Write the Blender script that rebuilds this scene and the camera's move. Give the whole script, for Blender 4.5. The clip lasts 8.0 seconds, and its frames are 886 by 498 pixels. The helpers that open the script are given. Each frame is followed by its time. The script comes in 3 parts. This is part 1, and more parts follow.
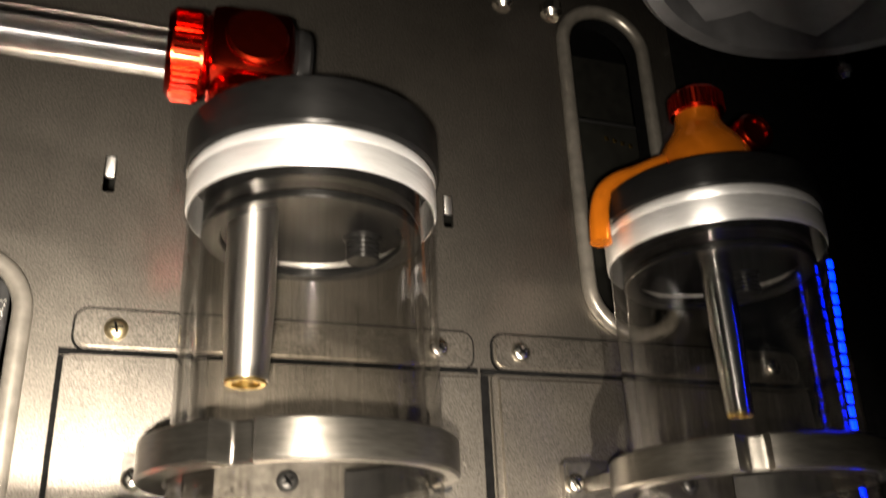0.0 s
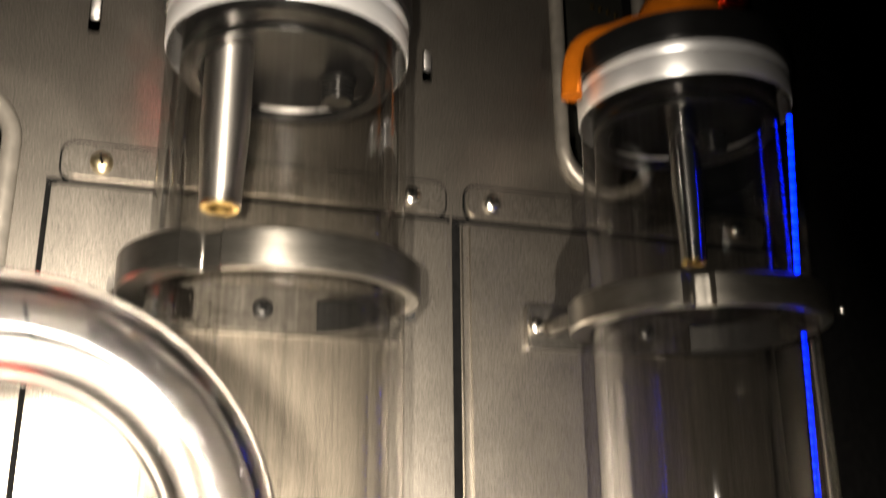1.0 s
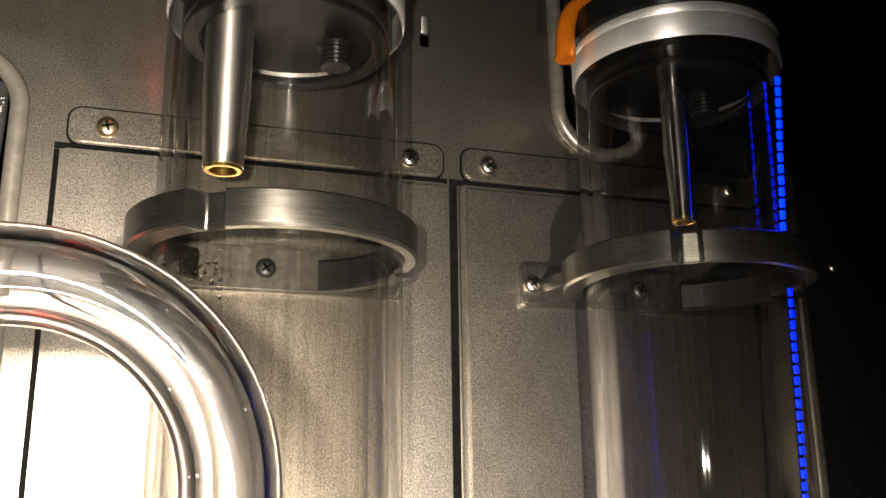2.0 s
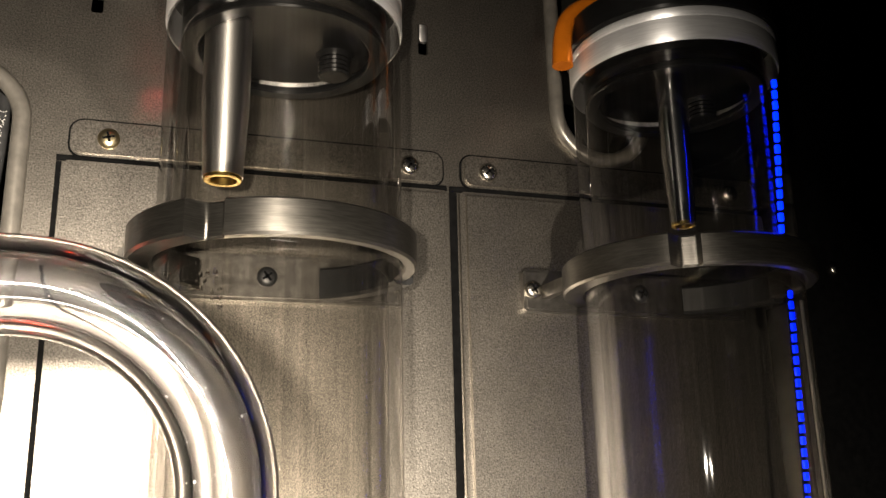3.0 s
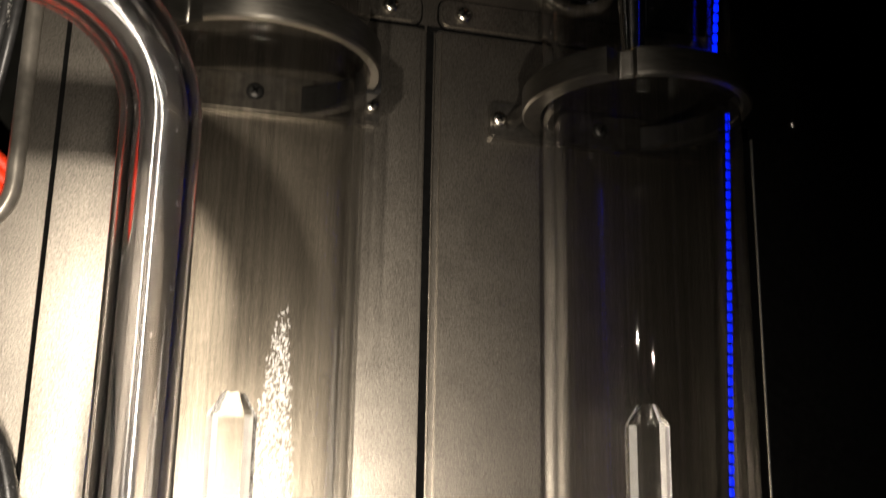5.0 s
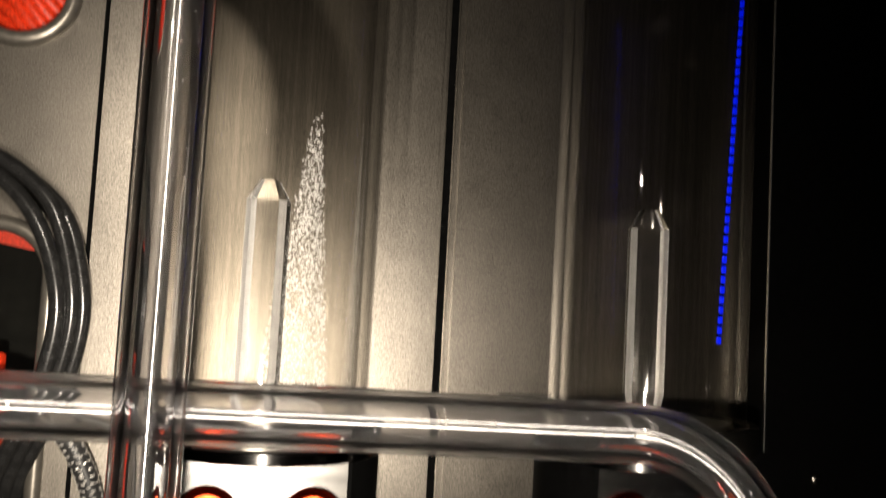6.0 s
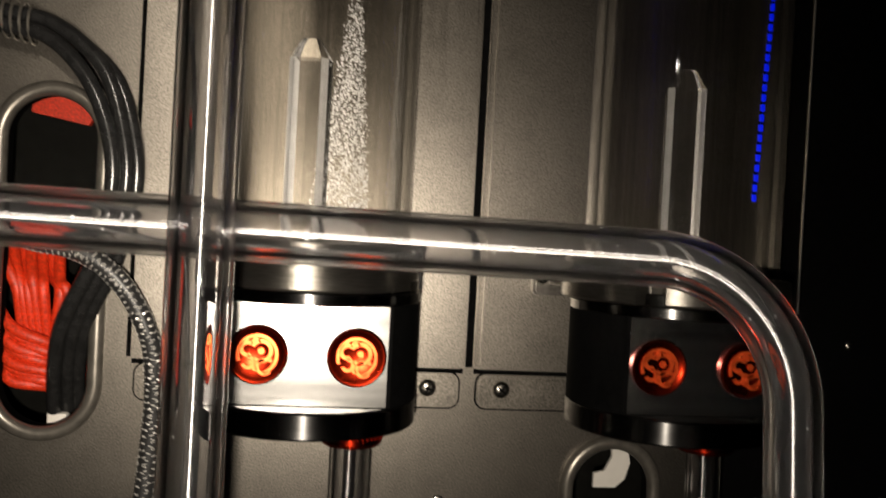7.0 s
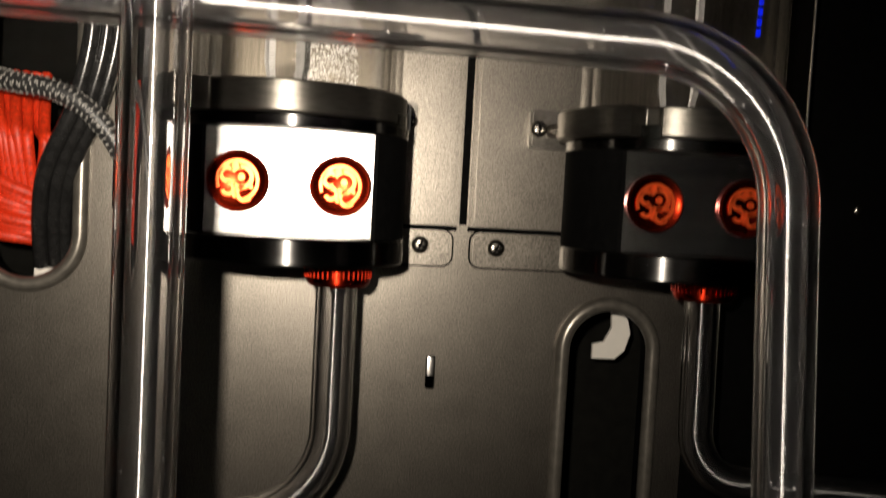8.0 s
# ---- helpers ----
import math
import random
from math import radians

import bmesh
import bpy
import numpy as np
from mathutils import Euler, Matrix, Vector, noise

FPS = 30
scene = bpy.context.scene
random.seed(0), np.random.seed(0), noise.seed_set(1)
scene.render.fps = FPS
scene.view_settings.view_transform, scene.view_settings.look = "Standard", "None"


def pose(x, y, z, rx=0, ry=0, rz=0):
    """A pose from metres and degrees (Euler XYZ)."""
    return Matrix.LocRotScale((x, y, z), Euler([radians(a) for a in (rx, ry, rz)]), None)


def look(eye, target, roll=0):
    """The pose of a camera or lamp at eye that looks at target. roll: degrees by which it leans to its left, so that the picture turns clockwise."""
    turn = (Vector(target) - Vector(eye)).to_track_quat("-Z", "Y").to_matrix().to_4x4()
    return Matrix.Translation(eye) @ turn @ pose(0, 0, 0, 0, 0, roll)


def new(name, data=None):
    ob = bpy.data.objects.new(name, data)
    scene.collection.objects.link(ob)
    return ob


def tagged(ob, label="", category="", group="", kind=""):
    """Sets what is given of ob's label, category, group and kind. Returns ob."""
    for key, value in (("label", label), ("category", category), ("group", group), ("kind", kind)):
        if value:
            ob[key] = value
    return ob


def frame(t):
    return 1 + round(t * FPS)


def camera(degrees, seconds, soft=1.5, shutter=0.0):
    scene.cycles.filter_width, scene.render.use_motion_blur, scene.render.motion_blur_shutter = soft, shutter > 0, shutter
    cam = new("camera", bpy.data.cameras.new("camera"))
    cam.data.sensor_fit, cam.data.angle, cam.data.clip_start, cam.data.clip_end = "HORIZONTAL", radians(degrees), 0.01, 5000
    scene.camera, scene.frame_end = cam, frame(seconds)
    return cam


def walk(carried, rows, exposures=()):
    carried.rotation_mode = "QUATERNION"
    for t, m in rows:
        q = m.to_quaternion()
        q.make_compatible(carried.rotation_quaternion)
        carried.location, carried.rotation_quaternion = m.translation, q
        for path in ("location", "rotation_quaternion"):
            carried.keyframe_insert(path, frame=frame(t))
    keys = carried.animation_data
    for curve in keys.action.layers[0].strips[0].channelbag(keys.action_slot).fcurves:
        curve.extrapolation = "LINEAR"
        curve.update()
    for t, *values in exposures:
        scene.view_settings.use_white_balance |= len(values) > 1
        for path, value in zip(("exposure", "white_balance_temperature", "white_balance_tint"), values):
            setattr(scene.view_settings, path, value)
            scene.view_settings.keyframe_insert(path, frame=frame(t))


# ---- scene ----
cam = camera(53.0, 8.0, shutter=0.5)
PATH = [
    (0, (-0.08689, -0.21725, -0.06695), (-0.02562, -0.04320, 0.01021), -2.37),
    (0.2, (-0.08503, -0.21809, -0.07044), (-0.02274, -0.04234, 0.00189), -2.17),
    (0.5, (-0.08468, -0.22180, -0.07392), (-0.02863, -0.04250, -0.00530), -1.22),
    (0.8, (-0.07865, -0.22471, -0.08040), (-0.02396, -0.04573, -0.00987), -1.15),
    (0.9, (-0.07950, -0.22614, -0.08326), (-0.02343, -0.04619, -0.01636), -1.55),
    (1, (-0.07949, -0.22374, -0.08462), (-0.01817, -0.04215, -0.02745), -0.44),
    (1.1, (-0.07829, -0.22374, -0.08671), (-0.02037, -0.04009, -0.03270), -1.28),
    (1.2, (-0.07757, -0.22225, -0.08638), (-0.01314, -0.04112, -0.03123), -1.96),
    (1.5, (-0.08006, -0.22860, -0.08764), (-0.01906, -0.04476, -0.03784), -0.62),
    (3, (-0.07848, -0.23160, -0.08861), (-0.01899, -0.04775, -0.03704), -1.32),
    (3.5, (-0.07826, -0.23395, -0.09235), (-0.02300, -0.04924, -0.03915), -1.04),
    (4, (-0.07669, -0.23452, -0.10466), (-0.02009, -0.04992, -0.05253), -0.52),
    (4.2, (-0.07540, -0.23700, -0.10960), (-0.02293, -0.05078, -0.05890), -0.21),
    (4.5, (-0.07143, -0.24351, -0.11710), (-0.02061, -0.05715, -0.06524), 0.35),
    (4.7, (-0.06696, -0.24678, -0.12297), (-0.01462, -0.05994, -0.07450), 0.67),
    (5.8, (-0.05376, -0.27268, -0.15510), (-0.01713, -0.07743, -0.13192), 2.55),
    (6, (-0.05251, -0.27412, -0.15631), (-0.01515, -0.07821, -0.14130), 3.09),
    (6.3, (-0.05260, -0.27600, -0.16080), (-0.01592, -0.07953, -0.15333), 2.90),
    (6.5, (-0.05261, -0.27756, -0.16483), (-0.02157, -0.08008, -0.15872), 2.70),
    (6.8, (-0.05180, -0.28020, -0.17030), (-0.02667, -0.08179, -0.16921), 2.93),
    (7, (-0.05084, -0.28095, -0.17472), (-0.02250, -0.08299, -0.17735), 3.07),
    (7.3, (-0.04960, -0.27910, -0.18420), (-0.01936, -0.08142, -0.18718), 2.96),
    (7.5, (-0.04808, -0.27724, -0.19130), (-0.01838, -0.07950, -0.19539), 2.90),
    (8, (-0.04015, -0.27566, -0.20806), (-0.01563, -0.07749, -0.21940), 3.14),
]
walk(cam, [(t, look(eye, target, roll)) for t, eye, target, roll in PATH],
     [(0, 3.15), (0.8, 2.8), (1.5, 2.5), (3.5, 2.05), (4.5, 1.45), (5.1, 0.4), (5.8, -0.25), (6.5, -0.8), (7.0, -0.95), (7.5, -0.85), (8.0, -0.9)])

# ---- light: a dark room and fixed lamps in place of one carried light ----
world = bpy.data.worlds.new("dark_room")
scene.world = world
world.use_nodes = True
world.node_tree.nodes["Background"].inputs["Color"].default_value = (0.8, 0.9, 1.0, 1)
world.node_tree.nodes["Background"].inputs["Strength"].default_value = 0.002

# two small lamps stand in for one carried light, beside upper and lower way
for eye, aim, watts in (((-0.094, -0.234, -0.082), (-0.115, 0.0, -0.028), 0.13), ((-0.056, -0.281, -0.194), (-0.078, 0.0, -0.206), 0.55)):
    cell = bpy.data.lights.new("torch_stand_in", "AREA")
    cell.shape, cell.size = "DISK", 0.006
    cell.energy, cell.color, cell.spread = watts, (1.0, 0.88, 0.735), radians(99)
    new("torch_stand_in", cell).matrix_world = look(eye, aim)


# ---- materials ----
def material(name, colour, rough=0.5, metal=0.0, noise=0.0, scale=300.0, bump=0.0, bump_scale=900.0, emit=None, power=0.0,
             glass=0.0, ior=1.49, stains=0.0, stretch=(1, 1, 1), coat=0.0, coat_rough=0.2, coat_ior=1.5, gloss_span=0.06, turned=0.0):
    """A surface with grain at one scale and stains at a wider one; scales are in cycles per metre."""
    m = bpy.data.materials.new(name)
    m.use_nodes = True
    nt = m.node_tree
    b = nt.nodes["Principled BSDF"]
    b.inputs["Base Color"].default_value = (*colour, 1)
    b.inputs["Roughness"].default_value = rough
    b.inputs["Metallic"].default_value = metal
    b.inputs["IOR"].default_value = ior
    b.inputs["Transmission Weight"].default_value = glass
    b.inputs["Coat Weight"].default_value, b.inputs["Coat Roughness"].default_value = coat, coat_rough
    b.inputs["Coat IOR"].default_value = coat_ior
    if turned:
        tg = nt.nodes.new("ShaderNodeTangent")
        tg.direction_type, tg.axis = "RADIAL", "Z"
        nt.links.new(tg.outputs["Tangent"], b.inputs["Tangent"])
        b.inputs["Anisotropic"].default_value, b.inputs["Anisotropic Rotation"].default_value = turned, 0.25
    if emit:
        b.inputs["Emission Color"].default_value = (*emit, 1)
        b.inputs["Emission Strength"].default_value = power
    if noise or bump or stains:
        co = nt.nodes.new("ShaderNodeTexCoord")
        mp = nt.nodes.new("ShaderNodeMapping")
        mp.inputs["Scale"].default_value = stretch
        nt.links.new(co.outputs["Object"], mp.inputs["Vector"])
    if noise or stains:
        fine = nt.nodes.new("ShaderNodeTexNoise")
        fine.inputs["Scale"].default_value = scale
        fine.inputs["Detail"].default_value = 4
        wide = nt.nodes.new("ShaderNodeTexNoise")
        wide.inputs["Scale"].default_value = scale / 18
        wide.inputs["Detail"].default_value = 3
        for n in (fine, wide):
            nt.links.new(mp.outputs["Vector"], n.inputs["Vector"])
        spans = []
        for n, amount in ((fine, noise), (wide, stains)):
            r = nt.nodes.new("ShaderNodeMapRange")
            r.inputs["From Min"].default_value, r.inputs["From Max"].default_value = 0.3, 0.7
            r.inputs["To Min"].default_value, r.inputs["To Max"].default_value = 1 - amount, 1 + amount
            nt.links.new(n.outputs["Fac"], r.inputs["Value"])
            spans.append(r)
        both = nt.nodes.new("ShaderNodeMath")
        both.operation = "MULTIPLY"
        nt.links.new(spans[0].outputs[0], both.inputs[0])
        nt.links.new(spans[1].outputs[0], both.inputs[1])
        tint = nt.nodes.new("ShaderNodeVectorMath")
        tint.operation = "SCALE"
        tint.inputs[0].default_value = colour
        nt.links.new(both.outputs[0], tint.inputs["Scale"])
        nt.links.new(tint.outputs[0], b.inputs["Base Color"])
        gloss = nt.nodes.new("ShaderNodeMapRange")
        gloss.inputs["To Min"].default_value, gloss.inputs["To Max"].default_value = max(0.0, rough - gloss_span), min(1, rough + gloss_span)
        nt.links.new(wide.outputs["Fac"], gloss.inputs["Value"])
        nt.links.new(gloss.outputs[0], b.inputs["Roughness"])
    if bump:
        t = nt.nodes.new("ShaderNodeTexNoise")
        t.inputs["Scale"].default_value = bump_scale
        t.inputs["Detail"].default_value = 2
        nt.links.new(mp.outputs["Vector"], t.inputs["Vector"])
        bp = nt.nodes.new("ShaderNodeBump")
        bp.inputs["Strength"].default_value = bump
        bp.inputs["Distance"].default_value = 0.0001
        nt.links.new(t.outputs["Fac"], bp.inputs["Height"])
        nt.links.new(bp.outputs["Normal"], b.inputs["Normal"])
    return m


PANEL = material("textured_grey_paint", (0.175, 0.160, 0.138), 0.355, 0.97, 0.55, 2400, 0.6, 2300, stains=0.05, gloss_span=0.02)
COVER = material("textured_cover_paint", (0.19, 0.174, 0.150), 0.35, 0.97, 0.55, 2400, 0.6, 2300, stains=0.05, gloss_span=0.02)
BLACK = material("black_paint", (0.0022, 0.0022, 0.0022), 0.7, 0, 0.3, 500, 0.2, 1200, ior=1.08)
# near-black colour holds the shade of the space behind the openings
CAVITY = material("cavity_shade", (0.006, 0.006, 0.005), 0.8, 0, 0.3, 200, ior=1.15)
# black of real rubber, also used where gaps and recesses are shaded
RUBBER_SHADE = material("rubber", (0.003, 0.003, 0.003), 0.8, 0, 0.3, 400, ior=1.06)
RIM = material("grommet_rim", (0.20, 0.185, 0.16), 0.32, 0.7, 0.2, 300, 0.15, 700, stains=0.15)
STEEL = material("screw_steel", (0.55, 0.52, 0.46), 0.22, 1.0, 0.15, 600)
BRASS = material("yellowed_steel", (0.55, 0.46, 0.28), 0.28, 1.0, 0.15, 600)
CLAMP = material("brushed_clamp", (0.12, 0.113, 0.10), 0.31, 0.95, 0.25, 240, 0.2, 900, stains=0.2, stretch=(1, 1, 14), turned=0.7)
BRACKET = material("dark_bracket_metal", (0.12, 0.112, 0.10), 0.33, 0.95, 0.25, 500, 0.3, 1200, stains=0.15)
CLAMP_DARK = material("black_clamp", (0.012, 0.012, 0.012), 0.4, 0.2, 0.2, 300)
CAP = material("black_acetal", (0.008, 0.008, 0.008), 0.31, 0.4, 0.3, 260, 0.1, 500, ior=1.35, stretch=(1, 1, 10), turned=0.85)
FROST = material("machined_bright_collar", (0.86, 0.86, 0.86), 0.42, 0.8, 0.12, 160, 0.2, 320, stretch=(1, 1, 22), turned=0.8)
TUBING = material("clear_tubing", (0.96, 0.955, 0.965), 0.01, 0, bump=0.14, bump_scale=200, glass=1.0, stretch=(1, 1, 0.3))
CRYSTAL = material("cut_clear_acrylic", (0.97, 0.975, 0.975), 0.03, 0, 0.05, 300, glass=1.0)
EDGE_LIGHT = material("lit_acrylic_edge", (0.92, 0.92, 0.92), 0.25, 0, 0.1, 400, glass=0.55)
PIPE = material("satin_steel_pipe", (0.80, 0.78, 0.75), 0.34, 1.0, 0.10, 240, 0.08, 500, stretch=(1, 1, 0.1), turned=0.7)
CHROME = material("polished_steel_pipe", (0.70, 0.70, 0.70), 0.18, 1.0, 0.1, 300, stretch=(1, 1, 0.1), turned=0.8)
BRASS_END = material("brass_fitting", (0.75, 0.52, 0.16), 0.25, 1.0)
PUMP = material("anodised_black", (0.085, 0.084, 0.082), 0.23, 1.0, 0.2, 300, stretch=(1, 1, 10), turned=0.9)
FACE = material("polished_face", (0.80, 0.79, 0.76), 0.165, 1.0, 0.04, 200, 0.06, 300, stretch=(1, 1, 20))
ORANGE = material("orange_anodised", (0.24, 0.014, 0.004), 0.26, 1.0, 0.15, 400)
EMBLEM = material("engraved_orange", (0.92, 0.12, 0.025), 0.32, 0.75, 0.25, 500)
RED_TURNED = material("turned_red_anodised", (0.60, 0.032, 0.010), 0.24, 1.0, 0.2, 300, turned=0.8)
RED = material("red_anodised", (0.58, 0.030, 0.010), 0.17, 1.0, 0.2, 300)
AMBER = material("amber_enamel", (0.72, 0.19, 0.010), 0.18, 0.65, 0.12, 200)
SLEEVE = material("orange_sleeving", (0.60, 0.032, 0.006), 0.5, 0, 0.4, 1100, 0.8, 1800)
CABLE = material("black_cable", (0.014, 0.014, 0.014), 0.22, 0, 0.3, 400)
BRAID = material("black_braid", (0.02, 0.02, 0.02), 0.4, 0, 0.3, 600)
GLINT = material("braid_glint", (0.62, 0.60, 0.56), 0.3, 0.4, 0.3, 900)
BLUE = material("blue_reflection", (0.0, 0.02, 0.6), 0.4, emit=(0.0, 0.009, 1.0), power=1.3)
WHITE = material("white_card", (0.75, 0.72, 0.66), 0.6, 0, 0.08, 100)
BLADE = material("grey_plastic", (0.14, 0.14, 0.145), 0.32, 0, 0.2, 120, stains=0.1)
BUBBLE = material("water_bead", (0.95, 0.95, 0.95), 0.08, 0, ior=1.6)
BEAD = material("clear_bead", (0.97, 0.97, 0.97), 0.0, 0, glass=1.0, ior=1.33)


def drawn_gloss(m, share, rough, along):
    """Lays the long sheen of a drawn surface over a clear one: it stretches along the vector attribute."""
    nt = m.node_tree
    gl = nt.nodes.new("ShaderNodeBsdfAnisotropic")
    gl.inputs["Roughness"].default_value, gl.inputs["Anisotropy"].default_value = rough, -0.93
    at = nt.nodes.new("ShaderNodeAttribute")
    at.attribute_name = along
    nt.links.new(at.outputs["Vector"], gl.inputs["Tangent"])
    mix = nt.nodes.new("ShaderNodeMixShader")
    mix.inputs[0].default_value = share
    nt.links.new(nt.nodes["Principled BSDF"].outputs[0], mix.inputs[1])
    nt.links.new(gl.outputs[0], mix.inputs[2])
    nt.links.new(mix.outputs[0], nt.nodes["Material Output"].inputs["Surface"])


drawn_gloss(TUBING, 0.10, 0.32, "run")


def thin_wall(name, tint, streak):
    """A thin clear wall: view and light pass straight through with a faint drawn streakiness, and a mirror gloss grows at grazing angles."""
    m = bpy.data.materials.new(name)
    m.use_nodes = True
    nt = m.node_tree
    nt.nodes.remove(nt.nodes["Principled BSDF"])
    co = nt.nodes.new("ShaderNodeTexCoord")
    mp = nt.nodes.new("ShaderNodeMapping")
    mp.inputs["Scale"].default_value = (1, 1, 0.012)
    nt.links.new(co.outputs["Object"], mp.inputs["Vector"])
    no = nt.nodes.new("ShaderNodeTexNoise")
    no.inputs["Scale"].default_value, no.inputs["Detail"].default_value = 900, 4
    nt.links.new(mp.outputs["Vector"], no.inputs["Vector"])
    amount = nt.nodes.new("ShaderNodeMapRange")
    amount.inputs["From Min"].default_value, amount.inputs["From Max"].default_value = 0.3, 0.7
    amount.inputs["To Min"].default_value, amount.inputs["To Max"].default_value = 1 - streak, 1 + streak * 0.6
    nt.links.new(no.outputs["Fac"], amount.inputs["Value"])
    col = nt.nodes.new("ShaderNodeVectorMath")
    col.operation = "SCALE"
    col.inputs[0].default_value = tint
    nt.links.new(amount.outputs[0], col.inputs["Scale"])
    tr = nt.nodes.new("ShaderNodeBsdfTransparent")
    nt.links.new(col.outputs[0], tr.inputs["Color"])
    lw = nt.nodes.new("ShaderNodeLayerWeight")
    lw.inputs["Blend"].default_value = 0.5
    fall = nt.nodes.new("ShaderNodeMath")
    fall.operation, fall.inputs[1].default_value = "POWER", 3.4
    nt.links.new(lw.outputs["Facing"], fall.inputs[0])
    share = nt.nodes.new("ShaderNodeMapRange")
    share.inputs["To Min"].default_value, share.inputs["To Max"].default_value = 0.04, 0.92
    nt.links.new(fall.outputs[0], share.inputs["Value"])
    gl = nt.nodes.new("ShaderNodeBsdfAnisotropic")
    gl.inputs["Roughness"].default_value = 0.03
    mix = nt.nodes.new("ShaderNodeMixShader")
    nt.links.new(share.outputs[0], mix.inputs[0])
    nt.links.new(tr.outputs[0], mix.inputs[1])
    nt.links.new(gl.outputs[0], mix.inputs[2])
    nt.links.new(mix.outputs[0], nt.nodes["Material Output"].inputs["Surface"])
    return m


# the tint stands in for light lost in the walls and shades what's behind
ACRYL = thin_wall("clear_acrylic", (0.945, 0.94, 0.93), 0.07)


# ---- tools for shapes: all lengths in millimetres ----
def thing(name, at, label, category, group="", kind=""):
    ob = new(name)
    ob.empty_display_size = 0.01
    ob.location = Vector(at) * 0.001
    return tagged(ob, label, category, group, kind)


def part(name, bm, mat, parent=None, label="", smooth=True, mats=()):
    """Links a bmesh in millimetres of the world as one mesh, under its parent."""
    bmesh.ops.recalc_face_normals(bm, faces=bm.faces)
    base = Vector()
    o = parent
    while o:
        base += o.location
        o = o.parent
    for v in bm.verts:
        v.co = v.co * 0.001 - base
    me = bpy.data.meshes.new(name)
    bm.to_mesh(me)
    bm.free()
    for m in (mat, *mats):
        me.materials.append(m)
    ob = new(name, me)
    ob.parent = parent
    if smooth:
        for p in me.polygons:
            p.use_smooth = True
        me.set_sharp_from_angle(angle=radians(38))
    return tagged(ob, label) if label else ob


def box(bm, x0, x1, y0, y1, z0, z1, bevel=0.0):
    m = Matrix.Translation(((x0 + x1) / 2, (y0 + y1) / 2, (z0 + z1) / 2)) @ Matrix.Diagonal((x1 - x0, y1 - y0, z1 - z0, 1))
    r = bmesh.ops.create_cube(bm, size=1, matrix=m)
    if bevel:
        edges = list({e for v in r["verts"] for e in v.link_edges})
        bmesh.ops.bevel(bm, geom=edges, offset=bevel, segments=2, profile=0.5, affect="EDGES")
    return bm


def lathe(bm, profile, at=(0, 0, 0), axis="z", segs=64, a0=0.0, a1=360.0):
    """Turns a closed profile of (radius, height) round an axis; with less than a full turn the ends are closed."""
    full = abs(a1 - a0 - 360) < 1e-6
    n = segs if full else segs + 1
    rings = []
    for i in range(n):
        a = radians(a0 + (a1 - a0) * i / segs)
        ring = []
        for r, h in profile:
            c, s = r * math.cos(a), r * math.sin(a)
            p = {"z": (c, s, h), "y": (c, h, s), "x": (h, c, s)}[axis]
            ring.append(bm.verts.new(Vector(p) + Vector(at)))
        rings.append(ring)
    k = len(profile)
    for i in range(segs):
        a, b = rings[i], rings[(i + 1) % n]
        for j in range(k):
            vs = [a[j], a[(j + 1) % k], b[(j + 1) % k], b[j]]
            bm.faces.new(vs)
    if not full:
        bm.faces.new(rings[0])
        bm.faces.new(rings[-1])
    bmesh.ops.remove_doubles(bm, verts=bm.verts, dist=1e-4)
    return bm


def disc_profile(r, h0, h1, c=0.4):
    """A solid turned piece with softened corners."""
    return [(0, h0), (r - c, h0), (r, h0 + c), (r, h1 - c), (r - c, h1), (0, h1)]


def ring_profile(r0, r1, h0, h1, c=0.4):
    return [(r0, h0 + c), (r0 + c, h0), (r1 - c, h0), (r1, h0 + c), (r1, h1 - c), (r1 - c, h1), (r0 + c, h1), (r0, h1 - c)]


def rounded(points, radius, steps=10):
    """A polyline whose inner corners are rounded with the given radius."""
    pts = [Vector(p) for p in points]
    out = [pts[0]]
    for a, b, c in zip(pts, pts[1:], pts[2:]):
        u, v = (a - b).normalized(), (c - b).normalized()
        half = u.angle(v) / 2
        if half > radians(88):
            out.append(b)
            continue
        d = min(radius / math.tan(half), (a - b).length * 0.98, (c - b).length * 0.98)
        r = d * math.tan(half)
        centre = b + (u + v).normalized() * (r / math.sin(half))
        s, e = b + u * d - centre, b + v * d - centre
        axis, turn = s.cross(e).normalized(), s.angle(e)
        for i in range(steps + 1):
            out.append(centre + Matrix.Rotation(turn * i / steps, 3, axis) @ s)
    out.append(pts[-1])
    return out


def spline(points, steps=8):
    """A smooth line through the given points."""
    p = [Vector(q) for q in points]
    p = [2 * p[0] - p[1], *p, 2 * p[-1] - p[-2]]
    out = []
    for a, b, c, d in zip(p, p[1:], p[2:], p[3:]):
        for i in range(steps):
            t = i / steps
            out.append(0.5 * (2 * b + (c - a) * t + (2 * a - 5 * b + 4 * c - d) * t * t + (3 * b - a - 3 * c + d) * t ** 3))
    out.append(p[-2])
    return out


def frames_along(path, closed=False):
    """Two cross directions at each point of a path, without twist."""
    n = len(path)
    tang = []
    for i in range(n):
        a = path[(i - 1) % n] if closed else path[max(i - 1, 0)]
        b = path[(i + 1) % n] if closed else path[min(i + 1, n - 1)]
        tang.append((b - a).normalized())
    u = tang[0].orthogonal().normalized()
    out = []
    for i, t in enumerate(tang):
        u = (u - t * u.dot(t)).normalized()
        out.append((u, t.cross(u)))
    return out


